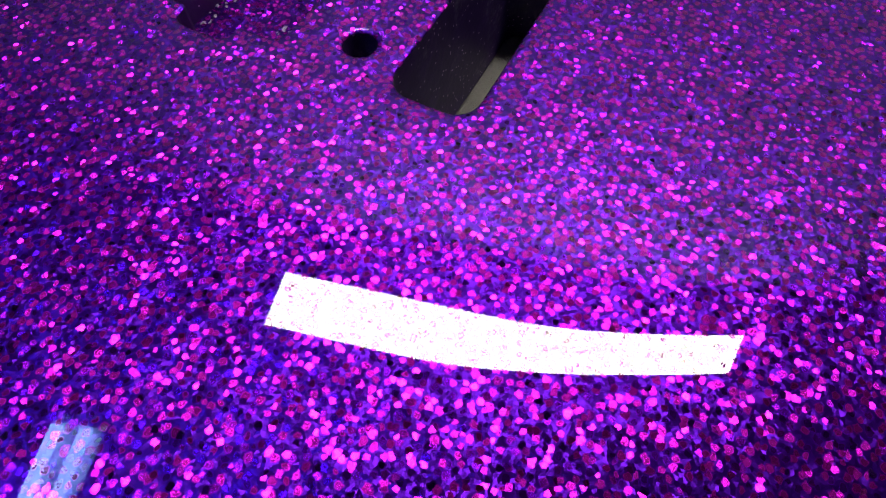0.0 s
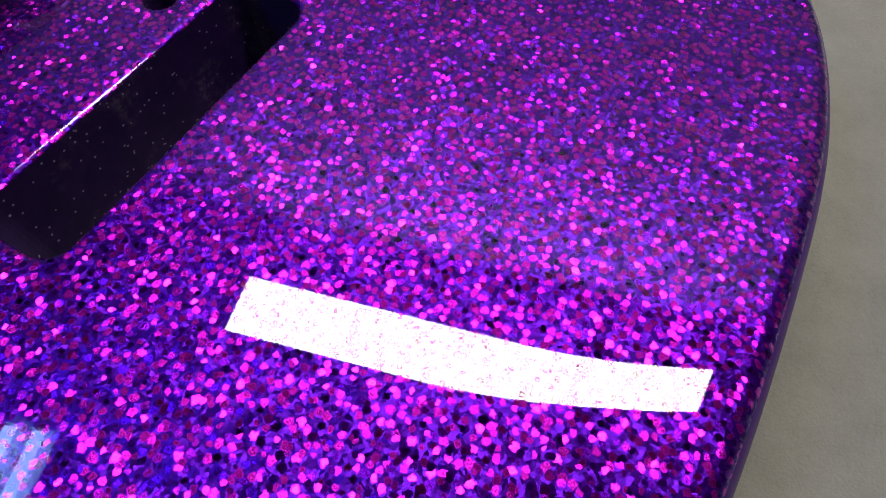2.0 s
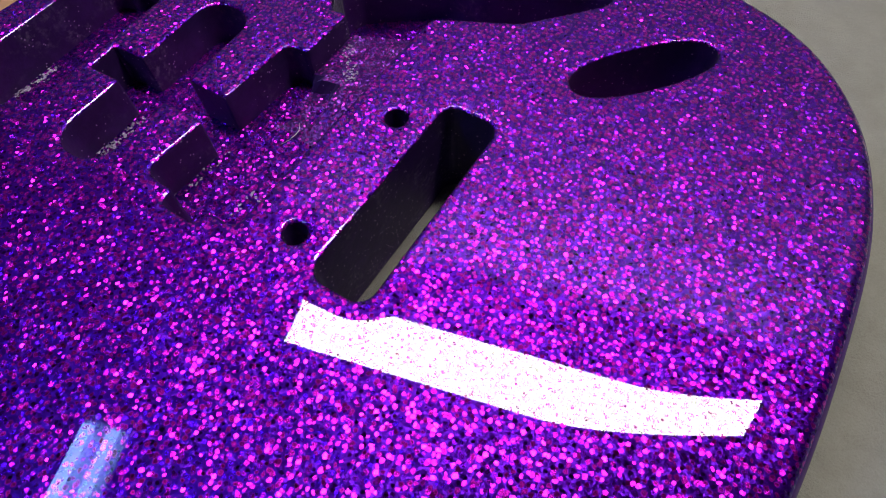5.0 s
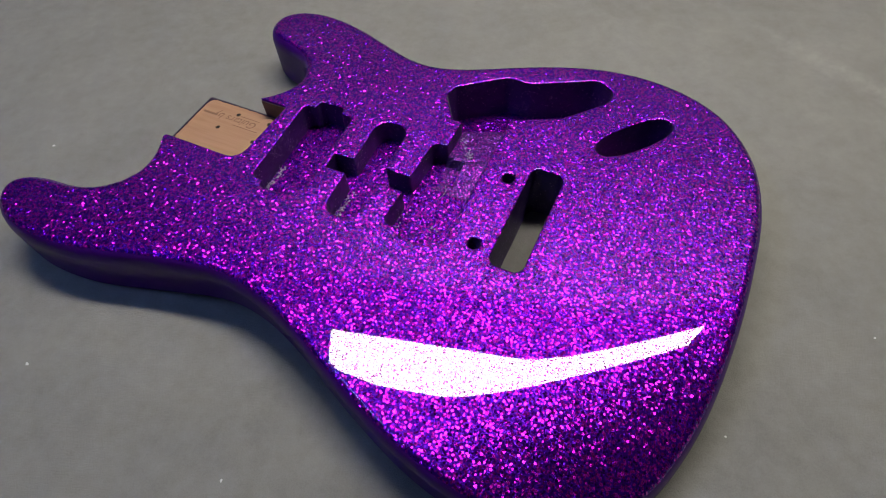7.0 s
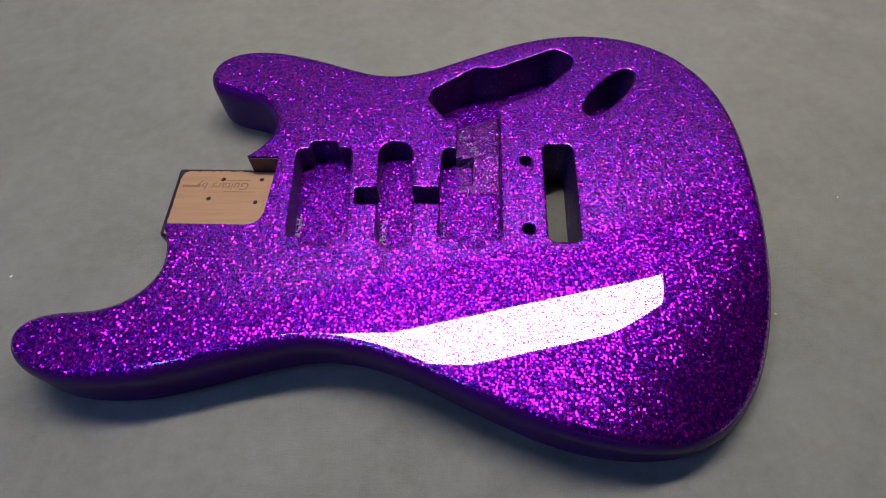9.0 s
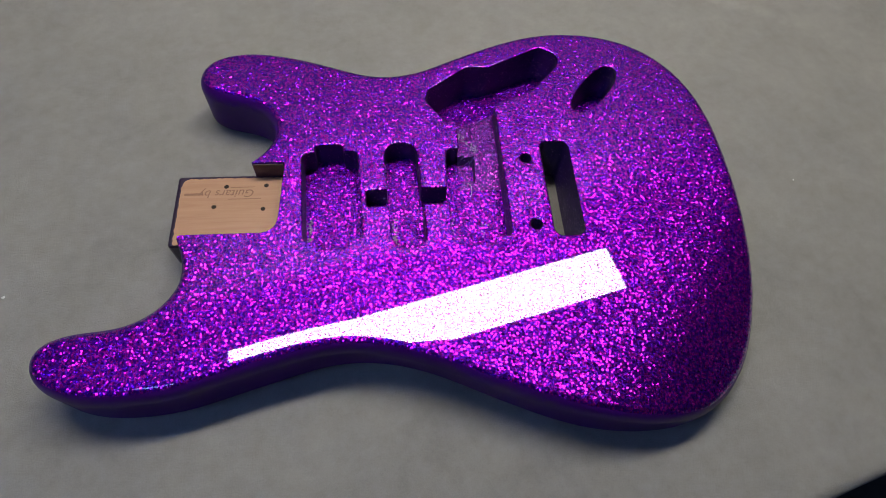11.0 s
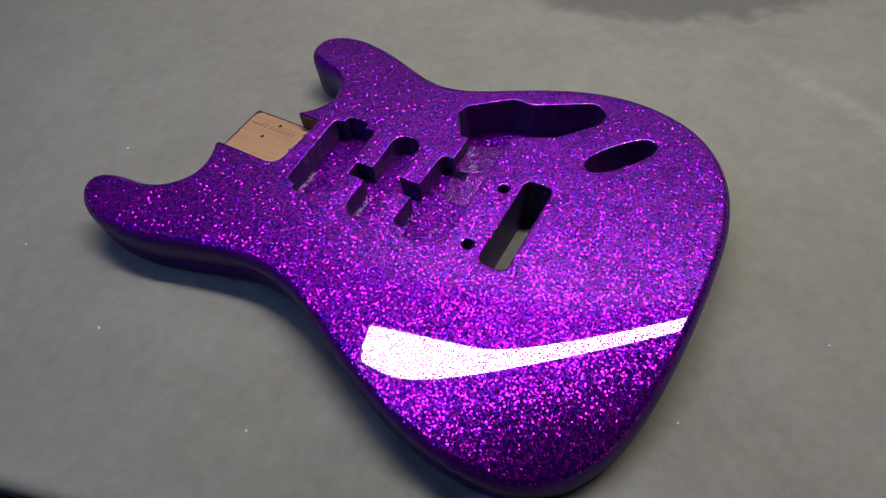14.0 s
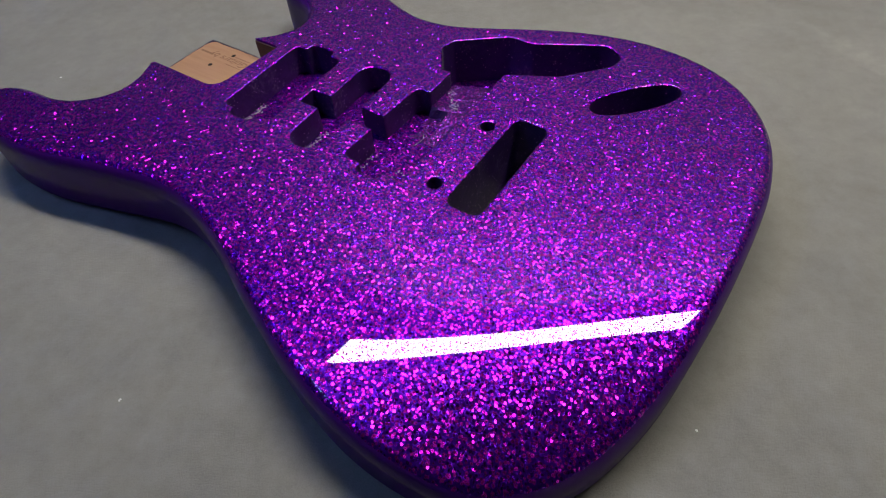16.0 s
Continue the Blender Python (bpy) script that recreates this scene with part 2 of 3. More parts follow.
def box(x0, x1, y0, y1, z0, z1, bevel=0.0, bm=None):
    own = bm or bmesh.new()
    made = bmesh.ops.create_cube(own, size=1)["verts"]
    for v in made:
        v.co = Vector(((x0 + x1) / 2 + v.co.x * (x1 - x0), (y0 + y1) / 2 + v.co.y * (y1 - y0), (z0 + z1) / 2 + v.co.z * (z1 - z0)))
    if bevel:
        edges = list({e for v in made for e in v.link_edges})
        bmesh.ops.bevel(own, geom=edges, offset=bevel, segments=2, affect="EDGES", profile=0.5)
    return own


def spline(knots, step):
    """Smooth open curve through the knots (centripetal), sampled about every step."""
    p = [np.array(k, float) for k in knots]
    p = [2 * p[0] - p[1]] + p + [2 * p[-1] - p[-2]]
    out = []
    for i in range(1, len(p) - 2):
        a, b, c, d = p[i - 1:i + 3]
        ta = 0.0
        tb = ta + np.linalg.norm(b - a) ** 0.5
        tc = tb + np.linalg.norm(c - b) ** 0.5
        td = tc + np.linalg.norm(d - c) ** 0.5
        for s in np.linspace(tb, tc, max(2, int(np.linalg.norm(c - b) / step)), endpoint=False):
            a1 = (tb - s) / (tb - ta) * a + (s - ta) / (tb - ta) * b
            a2 = (tc - s) / (tc - tb) * b + (s - tb) / (tc - tb) * c
            a3 = (td - s) / (td - tc) * c + (s - tc) / (td - tc) * d
            b1 = (tc - s) / (tc - ta) * a1 + (s - ta) / (tc - ta) * a2
            b2 = (td - s) / (td - tb) * a2 + (s - tb) / (td - tb) * a3
            out.append((tc - s) / (tc - tb) * b1 + (s - tb) / (tc - tb) * b2)
    out.append(p[-2])
    return np.array(out)


def even(pts, step, closed=False):
    q = np.vstack([pts, pts[:1]]) if closed else pts
    run = np.concatenate([[0], np.cumsum(np.linalg.norm(np.diff(q, axis=0), axis=1))])
    n = max(3, int(round(run[-1] / step)))
    s = np.linspace(0, run[-1], n, endpoint=not closed)
    return np.column_stack([np.interp(s, run, q[:, 0]), np.interp(s, run, q[:, 1])])


def relax(pts, times):
    p = pts.copy()
    for _ in range(times):
        p[1:-1] = 0.5 * p[1:-1] + 0.25 * (p[:-2] + p[2:])
    return p


def outward(loop):
    """Unit normals that point out of a clockwise closed loop."""
    t = np.roll(loop, -1, 0) - np.roll(loop, 1, 0)
    t /= np.linalg.norm(t, axis=1)[:, None]
    return np.column_stack([-t[:, 1], t[:, 0]])


def clockwise(loop):
    x, y = loop[:, 0], loop[:, 1]
    return loop if np.sum(x * np.roll(y, -1) - np.roll(x, -1) * y) < 0 else loop[::-1]


def rounded(corners, radius, step=1.2):
    """Closed loop from corners (x, y) or (x, y, own radius), each corner rounded."""
    out = []
    n = len(corners)
    for i in range(n):
        a, b, c = (np.array(corners[k % n][:2], float) for k in (i - 1, i, i + 1))
        r = corners[i][2] if len(corners[i]) > 2 else radius
        u, v = a - b, c - b
        lu, lv = np.linalg.norm(u), np.linalg.norm(v)
        u, v = u / lu, v / lv
        half = math.acos(max(-1, min(1, float(u @ v)))) / 2
        if r <= 0 or half > 1.55:
            out.append(b)
            continue
        back = min(r / math.tan(half), 0.48 * lu, 0.48 * lv)
        r = back * math.tan(half)
        mid = (u + v) / np.linalg.norm(u + v)
        centre = b + mid * (r / math.sin(half))
        p, q = b + u * back - centre, b + v * back - centre
        turn = math.atan2(p[0] * q[1] - p[1] * q[0], float(p @ q))
        for k in range(max(3, int(abs(turn) * r / step)) + 1):
            w = turn * k / max(3, int(abs(turn) * r / step))
            out.append(centre + np.array([p[0] * math.cos(w) - p[1] * math.sin(w), p[0] * math.sin(w) + p[1] * math.cos(w)]))
    return clockwise(even(np.array(out), step, True))


def oval(centre, half_long, half_wide, power):
    """Closed loop of a slightly squared oval."""
    a = np.linspace(0, 2 * math.pi, 400, endpoint=False)
    c, s = np.cos(a), np.sin(a)
    p = np.column_stack([half_long * np.sign(c) * np.abs(c) ** (2 / power), half_wide * np.sign(s) * np.abs(s) ** (2 / power)])
    return clockwise(even(p + np.array(centre), 1.2, True))


def turned(loop, centre, degrees):
    c, s = math.cos(radians(degrees)), math.sin(radians(degrees))
    d = loop - np.array(centre)
    return np.column_stack([d[:, 0] * c - d[:, 1] * s, d[:, 0] * s + d[:, 1] * c]) + np.array(centre)


# ---- guitar body: template in millimetres, neck towards -x, treble side +y, bridge studs at x = 0 ----
TOP, TONGUE = 45.0, 29.0
TREBLE_SIDE = [(-197, 29), (-190, 36), (-182.5, 54), (-185, 71), (-200, 85.5), (-224, 91.5), (-240, 98), (-246.5, 114), (-239, 130.5),
               (-214, 140), (-178, 136.5), (-144, 125.5), (-107, 113.5), (-80, 117), (-40, 135.5), (0, 152.5), (40, 161), (80, 157.5), (115, 141.5), (141, 110), (153.5, 70)]
BASS_SIDE = [(156, 20), (154.5, -35), (148, -86), (131, -129), (100, -156.5), (61, -163.5), (20, -158.5), (-31, -141), (-86, -118.5), (-131, -110),
             (-183, -120), (-239, -135), (-289, -133.5), (-315, -117), (-315, -100), (-297, -91.5), (-262, -88), (-241, -73), (-233.5, -50), (-240, -31)]
POCKET = [(-239, -28.2), (-186, -28.2), (-181, -26.8), (-177.6, -23.2), (-176, -18), (-174, 28.4), (-196, 28.4)]
ROUND, BACK_ROUND = 7.4, 4.5
TALL = 1.55     # the edges are rounded taller than wide

curve = relax(even(relax(even(spline(TREBLE_SIDE + BASS_SIDE, 1.0), 2.0), 40), 2.0), 10)
notch = even(np.array([BASS_SIDE[-1]] + POCKET + [TREBLE_SIDE[0]], float), 2.0)[1:-1]
OUTLINE = np.vstack([curve, notch])
NORMALS = outward(OUTLINE)
steps = np.arange(len(OUTLINE))
from_end = np.minimum(steps, len(curve) - 1 - steps) * 2.0
RADII = np.where(steps < len(curve), np.clip(0.8 + (from_end / 32.0) * (ROUND - 0.8), 0.8, ROUND), 0.8)
BACK_RADII = RADII * BACK_ROUND / ROUND


def ease(t):
    t = np.clip(t, 0, 1)
    return t * t * (3 - 2 * t)


def edge_distance(p):
    a = OUTLINE[:len(curve):2]
    b = np.vstack([a[1:], curve[-1:]])
    best = np.full(len(p), 1e9)
    for lo in range(0, len(p), 2000):
        q = p[lo:lo + 2000, None, :]
        ab = (b - a)[None]
        t = np.clip(((q - a[None]) * ab).sum(2) / np.maximum((ab * ab).sum(2), 1e-9), 0, 1)
        best[lo:lo + 2000] = np.sqrt((((a[None] + t[..., None] * ab) - q) ** 2).sum(2).min(1))
    return best


CREASE, AWAY = 110.0, np.array([0.77, -0.638])
ARM_BEND, ARM_SOFT = 0.0076, 16.0
ROLL, ROLL_RADIUS = 17.0, 700.0
ROUT_ROLL, ROUT_RADIUS = 9.0, 190.0


def rout_distance(p):
    """Distance to the nearest point on the rim of any rout."""
    rims = np.vstack([v[0] for v in CAVITIES.values()])
    best = np.full(len(p), 1e9)
    for lo in range(0, len(p), 1000):
        best[lo:lo + 1000] = np.sqrt(((p[lo:lo + 1000, None] - rims[None]) ** 2).sum(2).min(1))
    return best


def arm_drop(p):
    """How far the forearm contour lowers the top."""
    d = p @ AWAY - CREASE
    # parabola with a softened start
    soft = np.clip((d + ARM_SOFT) / (2 * ARM_SOFT), 0, 1)
    start = ARM_BEND * 4 * ARM_SOFT ** 2 * soft ** 3 / 6
    past = np.clip(d - ARM_SOFT, 0, None)
    return start + ARM_BEND * (ARM_SOFT * past + past ** 2 / 2)


# the contour leaves a tighter edge
RADII = RADII * (1 - 0.05 * np.clip(arm_drop(OUTLINE) / 6.0, 0, 1))


def top_height(p):
    """The top's height: flat, a soft roll towards the edge, and the forearm contour."""
    near = np.clip(ROLL - edge_distance(p), 0, None)
    rout = np.clip(ROUT_ROLL - rout_distance(p), 0, None)
    return TOP - arm_drop(p) - near ** 2 / (2 * ROLL_RADIUS) - rout ** 2 / (2 * ROUT_RADIUS)


def top_normal(p):
    e = 0.4
    gx = (top_height(p + (e, 0)) - top_height(p - (e, 0))) / (2 * e)
    gy = (top_height(p + (0, e)) - top_height(p - (0, e))) / (2 * e)
    n = np.column_stack([-gx, -gy, np.ones(len(p))])
    return n / np.linalg.norm(n, axis=1)[:, None]


def back_height(p):
    """The belly cut on the bass side of the back."""
    wide = np.cos(np.clip((p[:, 0] + 85) / 115, -1, 1) * math.pi / 2) ** 2
    return wide * np.clip(-60 - p[:, 1], 0, 55) ** 2 * 0.0042


def ears(x0, x1, y0, y1, e0, e1, far, near):
    """A humbucker rout: a rectangle with a lug at each end."""
    return [(x0, y0, 5), (x0, y1, 5), (e0, y1, 1.5), (e0, far, 5), (e1, far, 5), (e1, y1, 1.5), (x1, y1, 4), (x1, y0, 4), (e1, y0, 1.5), (e1, near, 4), (e0, near, 4), (e0, y0, 1.5)]


def spun(corners, centre, degrees):
    """Corners with their own radii, turned about a centre."""
    xy = turned(np.array([c[:2] for c in corners], float), centre, degrees)
    return [(x, y, c[2]) for (x, y), c in zip(xy.tolist(), corners)]


# the middle rout, joined to the bridge rout by a slot
MIDDLE_ROUT = spun([(-59.0, -10.6, 1), (-78, -9.5, 1), (-78, -43, 10.5), (-101.5, -43, 10.5), (-101.5, -9, 1), (-116.8, -9, 0.8), (-116.8, 4, 0.8),
                    (-101.5, 4, 1), (-101.5, 44, 10.5), (-78, 44, 10.5), (-78, 3.5, 1), (-59.4, 2.4, 1)], (-90, 0), 3.0)
BRIDGE_ROUT = [(-59.6, -35.6, 5), (-58.4, 38.2, 5), (-48.5, 38, 4), (-48.5, 31, 1), (-37.5, 31, 2), (-37, 37.5, 1), (-16.4, 37.2, 4),
               (-17.6, -36.4, 4), (-29.6, -36.2, 1.5), (-29.7, -42.2, 4), (-45.7, -41.9, 4), (-45.6, -35.9, 1.5)]
# the wiring channel runs from the bridge rout into the control rout
CHANNEL_AND_CONTROL = [(-49, 64.8, 2), (-56, 63, 3), (-71, 85, 7), (-68, 95.5, 4), (-36, 119.5, 8), (-18, 119, 10), (27, 141.5, 10),
                       (40.5, 132.5, 8), (38.5, 120.5, 9), (14, 94, 10), (-17.8, 79, 4)]
CAVITIES = {
    "neck_pickup_cavity": (turned(rounded(ears(-160.5, -121, -36, 37, -151, -131, 43.5, -42), 4), (-141, 0), 3.0), 21.0),
    "control_cavity": (rounded(BRIDGE_ROUT[:1] + MIDDLE_ROUT + BRIDGE_ROUT[1:2] + [(-48.6, 38, 2)] + CHANNEL_AND_CONTROL + BRIDGE_ROUT[7:], 4), 34.0),
    "jack_hole": (turned(oval((65.0, 95.0), 29.6, 10.4, 2.35), (65.0, 95.0), 49.5), 34.0),
    "tremolo_slot": (rounded([(12, -37.5), (12, 43), (33.5, 43), (33.5, -37.5)], 6.0), 45.0),
    "bridge_stud_hole": (rounded([(-4.1, 23.9), (-4.1, 32.1), (4.1, 32.1), (4.1, 23.9)], 4.0, 0.8), 22.0),
    "bridge_stud_hole_bass": (rounded([(-4.1, -32.1), (-4.1, -23.9), (4.1, -23.9), (4.1, -32.1)], 4.0, 0.8), 22.0),
}
HOLES = CAVITIES
RIM, RIM_WIDE = 0.8, 1.6

guitar = tagged(new("guitar_body"), "glossy purple metal-flake electric guitar body without hardware, lying on grey felt", "guitar body")


def make_body():
    from mathutils.geometry import delaunay_2d_cdt
    verts, norms, faces = [], [], []

    def put(p, z, n):
        first = len(verts)
        verts.extend(np.column_stack([p, z]).tolist())
        norms.extend(n.tolist())
        return list(range(first, len(verts)))

    def strip(lo, hi):
        m = len(lo)
        faces.extend([(hi[i], hi[(i + 1) % m], lo[(i + 1) % m], lo[i]) for i in range(m)])

    flat = np.column_stack([NORMALS, np.zeros(len(NORMALS))])
    up = np.array([0, 0, 1.0])
    # back edge, side and top edge
    rings = []
    inner_low = OUTLINE - NORMALS * BACK_RADII[:, None]
    for a in np.linspace(90, 0, 9):
        c, s = math.cos(radians(a)), math.sin(radians(a))
        p = OUTLINE - NORMALS * (BACK_RADII * (1 - c))[:, None]
        n = flat * (c * TALL) - up * s
        rings.append(put(p, back_height(p) + TALL * BACK_RADII * (1 - s), n / np.linalg.norm(n, axis=1)[:, None]))
    inner = OUTLINE - NORMALS * RADII[:, None]
    for a in np.linspace(0, 90, 13):
        c, s = math.cos(radians(a)), math.sin(radians(a))
        p = OUTLINE - NORMALS * (RADII * (1 - c))[:, None]
        n = flat * (c * TALL) + top_normal(p) * s
        rings.append(put(p, top_height(p) - TALL * RADII * (1 - s), n / np.linalg.norm(n, axis=1)[:, None]))
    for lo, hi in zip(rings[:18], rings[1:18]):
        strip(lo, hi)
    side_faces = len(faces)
    for lo, hi in zip(rings[17:], rings[18:]):
        strip(lo, hi)
    # rims of the routs
    loops = {}
    for key, (loop, depth) in HOLES.items():
        no = outward(loop)
        prev = None
        for a in (0, 25, 45, 60, 72, 81, 90):
            c, s = math.cos(radians(a)), math.sin(radians(a))
            p = loop + no * (RIM_WIDE * (1 - c))
            n = -np.column_stack([no, np.zeros(len(no))]) * (c * RIM / RIM_WIDE) + top_normal(p) * max(s, 1e-3)
            ring = put(p, top_height(p) - RIM * (1 - s), n / np.linalg.norm(n, axis=1)[:, None])
            if prev:
                strip(ring, prev)
            prev = ring
        loops[key] = (loop + no * RIM_WIDE, prev)

    def cap(outer_ids, outer_pts, hole_sets, height, normal, flip, spacing):
        pts, ids, edges = [], [], []

        def loop_in(points, indices):
            k = len(pts)
            pts.extend(points.tolist())
            ids.extend(indices)
            m = len(points)
            edges.extend([(k + i, k + (i + 1) % m) for i in range(m)])

        loop_in(outer_pts, outer_ids)
        for p, i in hole_sets:
            loop_in(p, i)
        fixed = len(pts)
        # fill points on a staggered grid, clear of every loop
        xs = np.arange(-320, 160, spacing)
        ys = np.arange(-165, 170, spacing * 0.87)
        grid = np.array([(x + (spacing / 2 if j % 2 else 0), y) for j, y in enumerate(ys) for x in xs])
        border = np.array(pts)
        keep = np.ones(len(grid), bool)
        for lo in range(0, len(grid), 1500):
            d = ((grid[lo:lo + 1500, None] - border[None]) ** 2).sum(2).min(1)
            keep[lo:lo + 1500] = d > (spacing * 0.6) ** 2
        grid = grid[keep]

        def inside(q, loop):
            a, b = loop, np.roll(loop, -1, 0)
            hit = np.zeros(len(q), bool)
            for (x0, y0), (x1, y1) in zip(a, b):
                if y0 != y1:
                    c = ((y0 > q[:, 1]) != (y1 > q[:, 1])) & (q[:, 0] < (x1 - x0) * (q[:, 1] - y0) / (y1 - y0) + x0)
                    hit ^= c
            return hit

        ok = inside(grid, outer_pts)
        for p, _ in hole_sets:
            ok &= ~inside(grid, p)
        grid = grid[ok]
        pts.extend(grid.tolist())
        ids.extend(put(grid, height(grid), normal(grid)))
        co, _, tri, orig, _, _ = delaunay_2d_cdt([Vector(p) for p in pts], edges, [], 0, 1e-5)
        where = [ids[o[0]] if o else None for o in orig]
        for k, w in enumerate(where):
            if w is None:
                q = np.array([[co[k].x, co[k].y]])
                where[k] = put(q, height(q), normal(q))[0]
        mid = np.array([np.mean([co[i] for i in f], axis=0) for f in tri])
        ok = inside(mid, outer_pts)
        for p, _ in hole_sets:
            ok &= ~inside(mid, p)
        for f, good in zip(tri, ok):
            if good:
                g = [where[i] for i in f]
                faces.append(tuple(reversed(g)) if flip else tuple(g))

    cap(rings[-1], inner, list(loops.values()), top_height, top_normal, False, 3.2)
    slot = HOLES["tremolo_slot"][0]
    back_ids = put(slot, np.zeros(len(slot)), np.tile([0, 0, -1.0], (len(slot), 1)))
    cap(rings[0], inner_low, [(slot, back_ids)], back_height, lambda p: np.tile([0, 0, -1.0], (len(p), 1)), True, 9.0)
    me = bpy.data.meshes.new("body")
    me.from_pydata((np.array(verts) * 0.001).tolist(), [], faces)
    me.materials.append(PAINT)
    me.materials.append(SHADED_SIDE_PAINT)
    # side faces take the lacquer with shade in its colour
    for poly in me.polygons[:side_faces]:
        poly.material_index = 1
    for poly in me.polygons:
        poly.use_smooth = True
    me.normals_split_custom_set_from_vertices(norms)
    ob = new("body", me)
    ob.parent = guitar
    return ob


make_body()


def make_cavity(name, loop, depth, parent, label):
    """The walls and floor of one rout."""
    bm = bmesh.new()
    z1, z0 = TOP - RIM, TOP - depth
    hi = [bm.verts.new((x * 0.001, y * 0.001, z1 * 0.001)) for x, y in loop]
    lo = [bm.verts.new((x * 0.001, y * 0.001, max(z0, 0.0) * 0.001)) for x, y in loop]
    m = len(hi)
    for i in range(m):
        bm.faces.new((hi[i], lo[i], lo[(i + 1) % m], hi[(i + 1) % m]))
    if name != "tremolo_slot":
        f = bm.faces.new(list(reversed(lo)))
        f.material_index = 1
        bmesh.ops.triangulate(bm, faces=[f])
    bmesh.ops.recalc_face_normals(bm, faces=bm.faces)
    bmesh.ops.reverse_faces(bm, faces=bm.faces)
    return part(name, bm, (WALL, CAVITY_FLOOR), parent, label)


for key, (loop, depth) in HOLES.items():
    kind = "bridge_stud_hole" if key.startswith("bridge_stud") else key
    make_cavity(kind, loop, depth, guitar, "dark purple routed " + kind.replace("_", " "))

# shallower floors in the joined rout: under the bridge pickup, and the wiring channel that ramps up from it
def solid(loop, z0, z1, material_top, material_side, name, label):
    bm = bmesh.new()
    lo = [bm.verts.new((x * 0.001, y * 0.001, z0 * 0.001)) for x, y in loop]
    hi = [bm.verts.new((x * 0.001, y * 0.001, z1 * 0.001)) for x, y in loop]
    m = len(lo)
    for i in range(m):
        bm.faces.new((lo[i], hi[i], hi[(i + 1) % m], lo[(i + 1) % m])).material_index = 1
    bmesh.ops.triangulate(bm, faces=[bm.faces.new(hi)])
    bmesh.ops.recalc_face_normals(bm, faces=bm.faces)
    return part(name, bm, (material_top, material_side), guitar, label)


floor_loop = rounded(BRIDGE_ROUT[:1] + MIDDLE_ROUT + BRIDGE_ROUT[1:], 4)
solid(floor_loop - outward(floor_loop) * 0.08, 11.1, 27.0, CAVITY_FLOOR, WALL, "pickup_cavity_floor", "sparkling purple floor of the joined pickup routs")
bm = bmesh.new()
XS = (-48.9, -47.6, -44.0, -40.0, -37.6, -36.0, -30.0, -24.0, -17.9)
rows = []
for k in range(29):
    row = []
    for x in XS:
        end = 65.2 + (x + 49) * 0.44
        y = 12.0 + (end - 12.0) * k / 28
        z = 27.1 + 6.0 * ease(np.array((y - 12.0) / 30.0))
        if x < -37.0:
            z = 27.1 + 6.4 * ease(np.array((y - 35.6) / 2.4))
        row.append(bm.verts.new((x * 0.001, y * 0.001, float(z) * 0.001 + 0.0005 * noise.noise((x * 0.2, y * 0.2, 4.0)))))
    rows.append(row)
for a, b in zip(rows, rows[1:]):
    for i in range(len(XS) - 1):
        steep = abs(a[i].co.z - b[i].co.z) > 0.0009 or abs(a[i].co.z - a[i + 1].co.z) > 0.0015
        bm.faces.new((a[i], a[i + 1], b[i + 1], b[i])).material_index = 1 if steep else 0
low = [bm.verts.new((v.co.x, v.co.y, 0.0112)) for v in rows[-1]]
for i in range(len(XS) - 1):
    bm.faces.new((rows[-1][i], rows[-1][i + 1], low[i + 1], low[i])).material_index = 1
bmesh.ops.recalc_face_normals(bm, faces=bm.faces)
if sum(f.normal.z for f in bm.faces) < 0:
    bmesh.ops.reverse_faces(bm, faces=bm.faces)
part("wiring_channel", bm, (HAZY, WALL), guitar, "wiring channel with hazy overspray ramping towards the control rout")

# dried polish down the slanted wall of the control rout
bm = bmesh.new()
ends = [(-57.2, 65.2), (-61.5, 71.4), (-66.0, 78.0), (-70.0, 84.0)]
levels = (12.0, 22.0, 32.0, 43.2)
grid = [[bm.verts.new(((x + 0.30) * 0.001, (y + 0.22) * 0.001, z * 0.001)) for x, y in ends] for z in levels]
for lo, hi in zip(grid, grid[1:]):
    for i in range(len(ends) - 1):
        bm.faces.new((lo[i], lo[i + 1], hi[i + 1], hi[i]))
sheet = bmesh.ops.extrude_face_region(bm, geom=list(bm.faces))
for v in [g for g in sheet["geom"] if isinstance(g, bmesh.types.BMVert)]:
    v.co += Vector((-0.00022, -0.00015, 0))
bmesh.ops.recalc_face_normals(bm, faces=bm.faces)
part("polish_smear", bm, DUSTY, guitar, "pale dried polish smeared down the rout's wall")

# neck pocket tongue: bare wood top with a lacquered edge
bm = box(-0.2520, -0.1735, -0.0279, 0.0297, 0.0005, 0.0286, 0.0022)
tongue = part("neck_pocket", bm, DARK_EDGE, guitar, "neck pocket of bare pale wood with dark lacquered edges")


def ragged(loop, size, seed):
    return np.array([(x + size * noise.noise((x * 0.35, y * 0.35, seed)), y + size * noise.noise((x * 0.35, y * 0.35, seed + 9))) for x, y in loop])


loop = ragged(rounded([(-248.4, -27.4, 1), (-248.4, 22.0, 6), (-245.4, 26.6, 5), (-174.4, 27.0, 1), (-176.2, -27.4, 5)], 2.0), 0.8, 3.1)
bm = bmesh.new()
face = bm.faces.new([bm.verts.new((x * 0.001, y * 0.001, 0.0287)) for x, y in loop[::-1]])
ext = bmesh.ops.extrude_face_region(bm, geom=[face])
for v in [g for g in ext["geom"] if isinstance(g, bmesh.types.BMVert)]:
    v.co.z += 0.0004
bmesh.ops.recalc_face_normals(bm, faces=bm.faces)
floor_wood = part("pocket_floor", bm, WOOD, tongue, "bare pale wood with pencil writing")
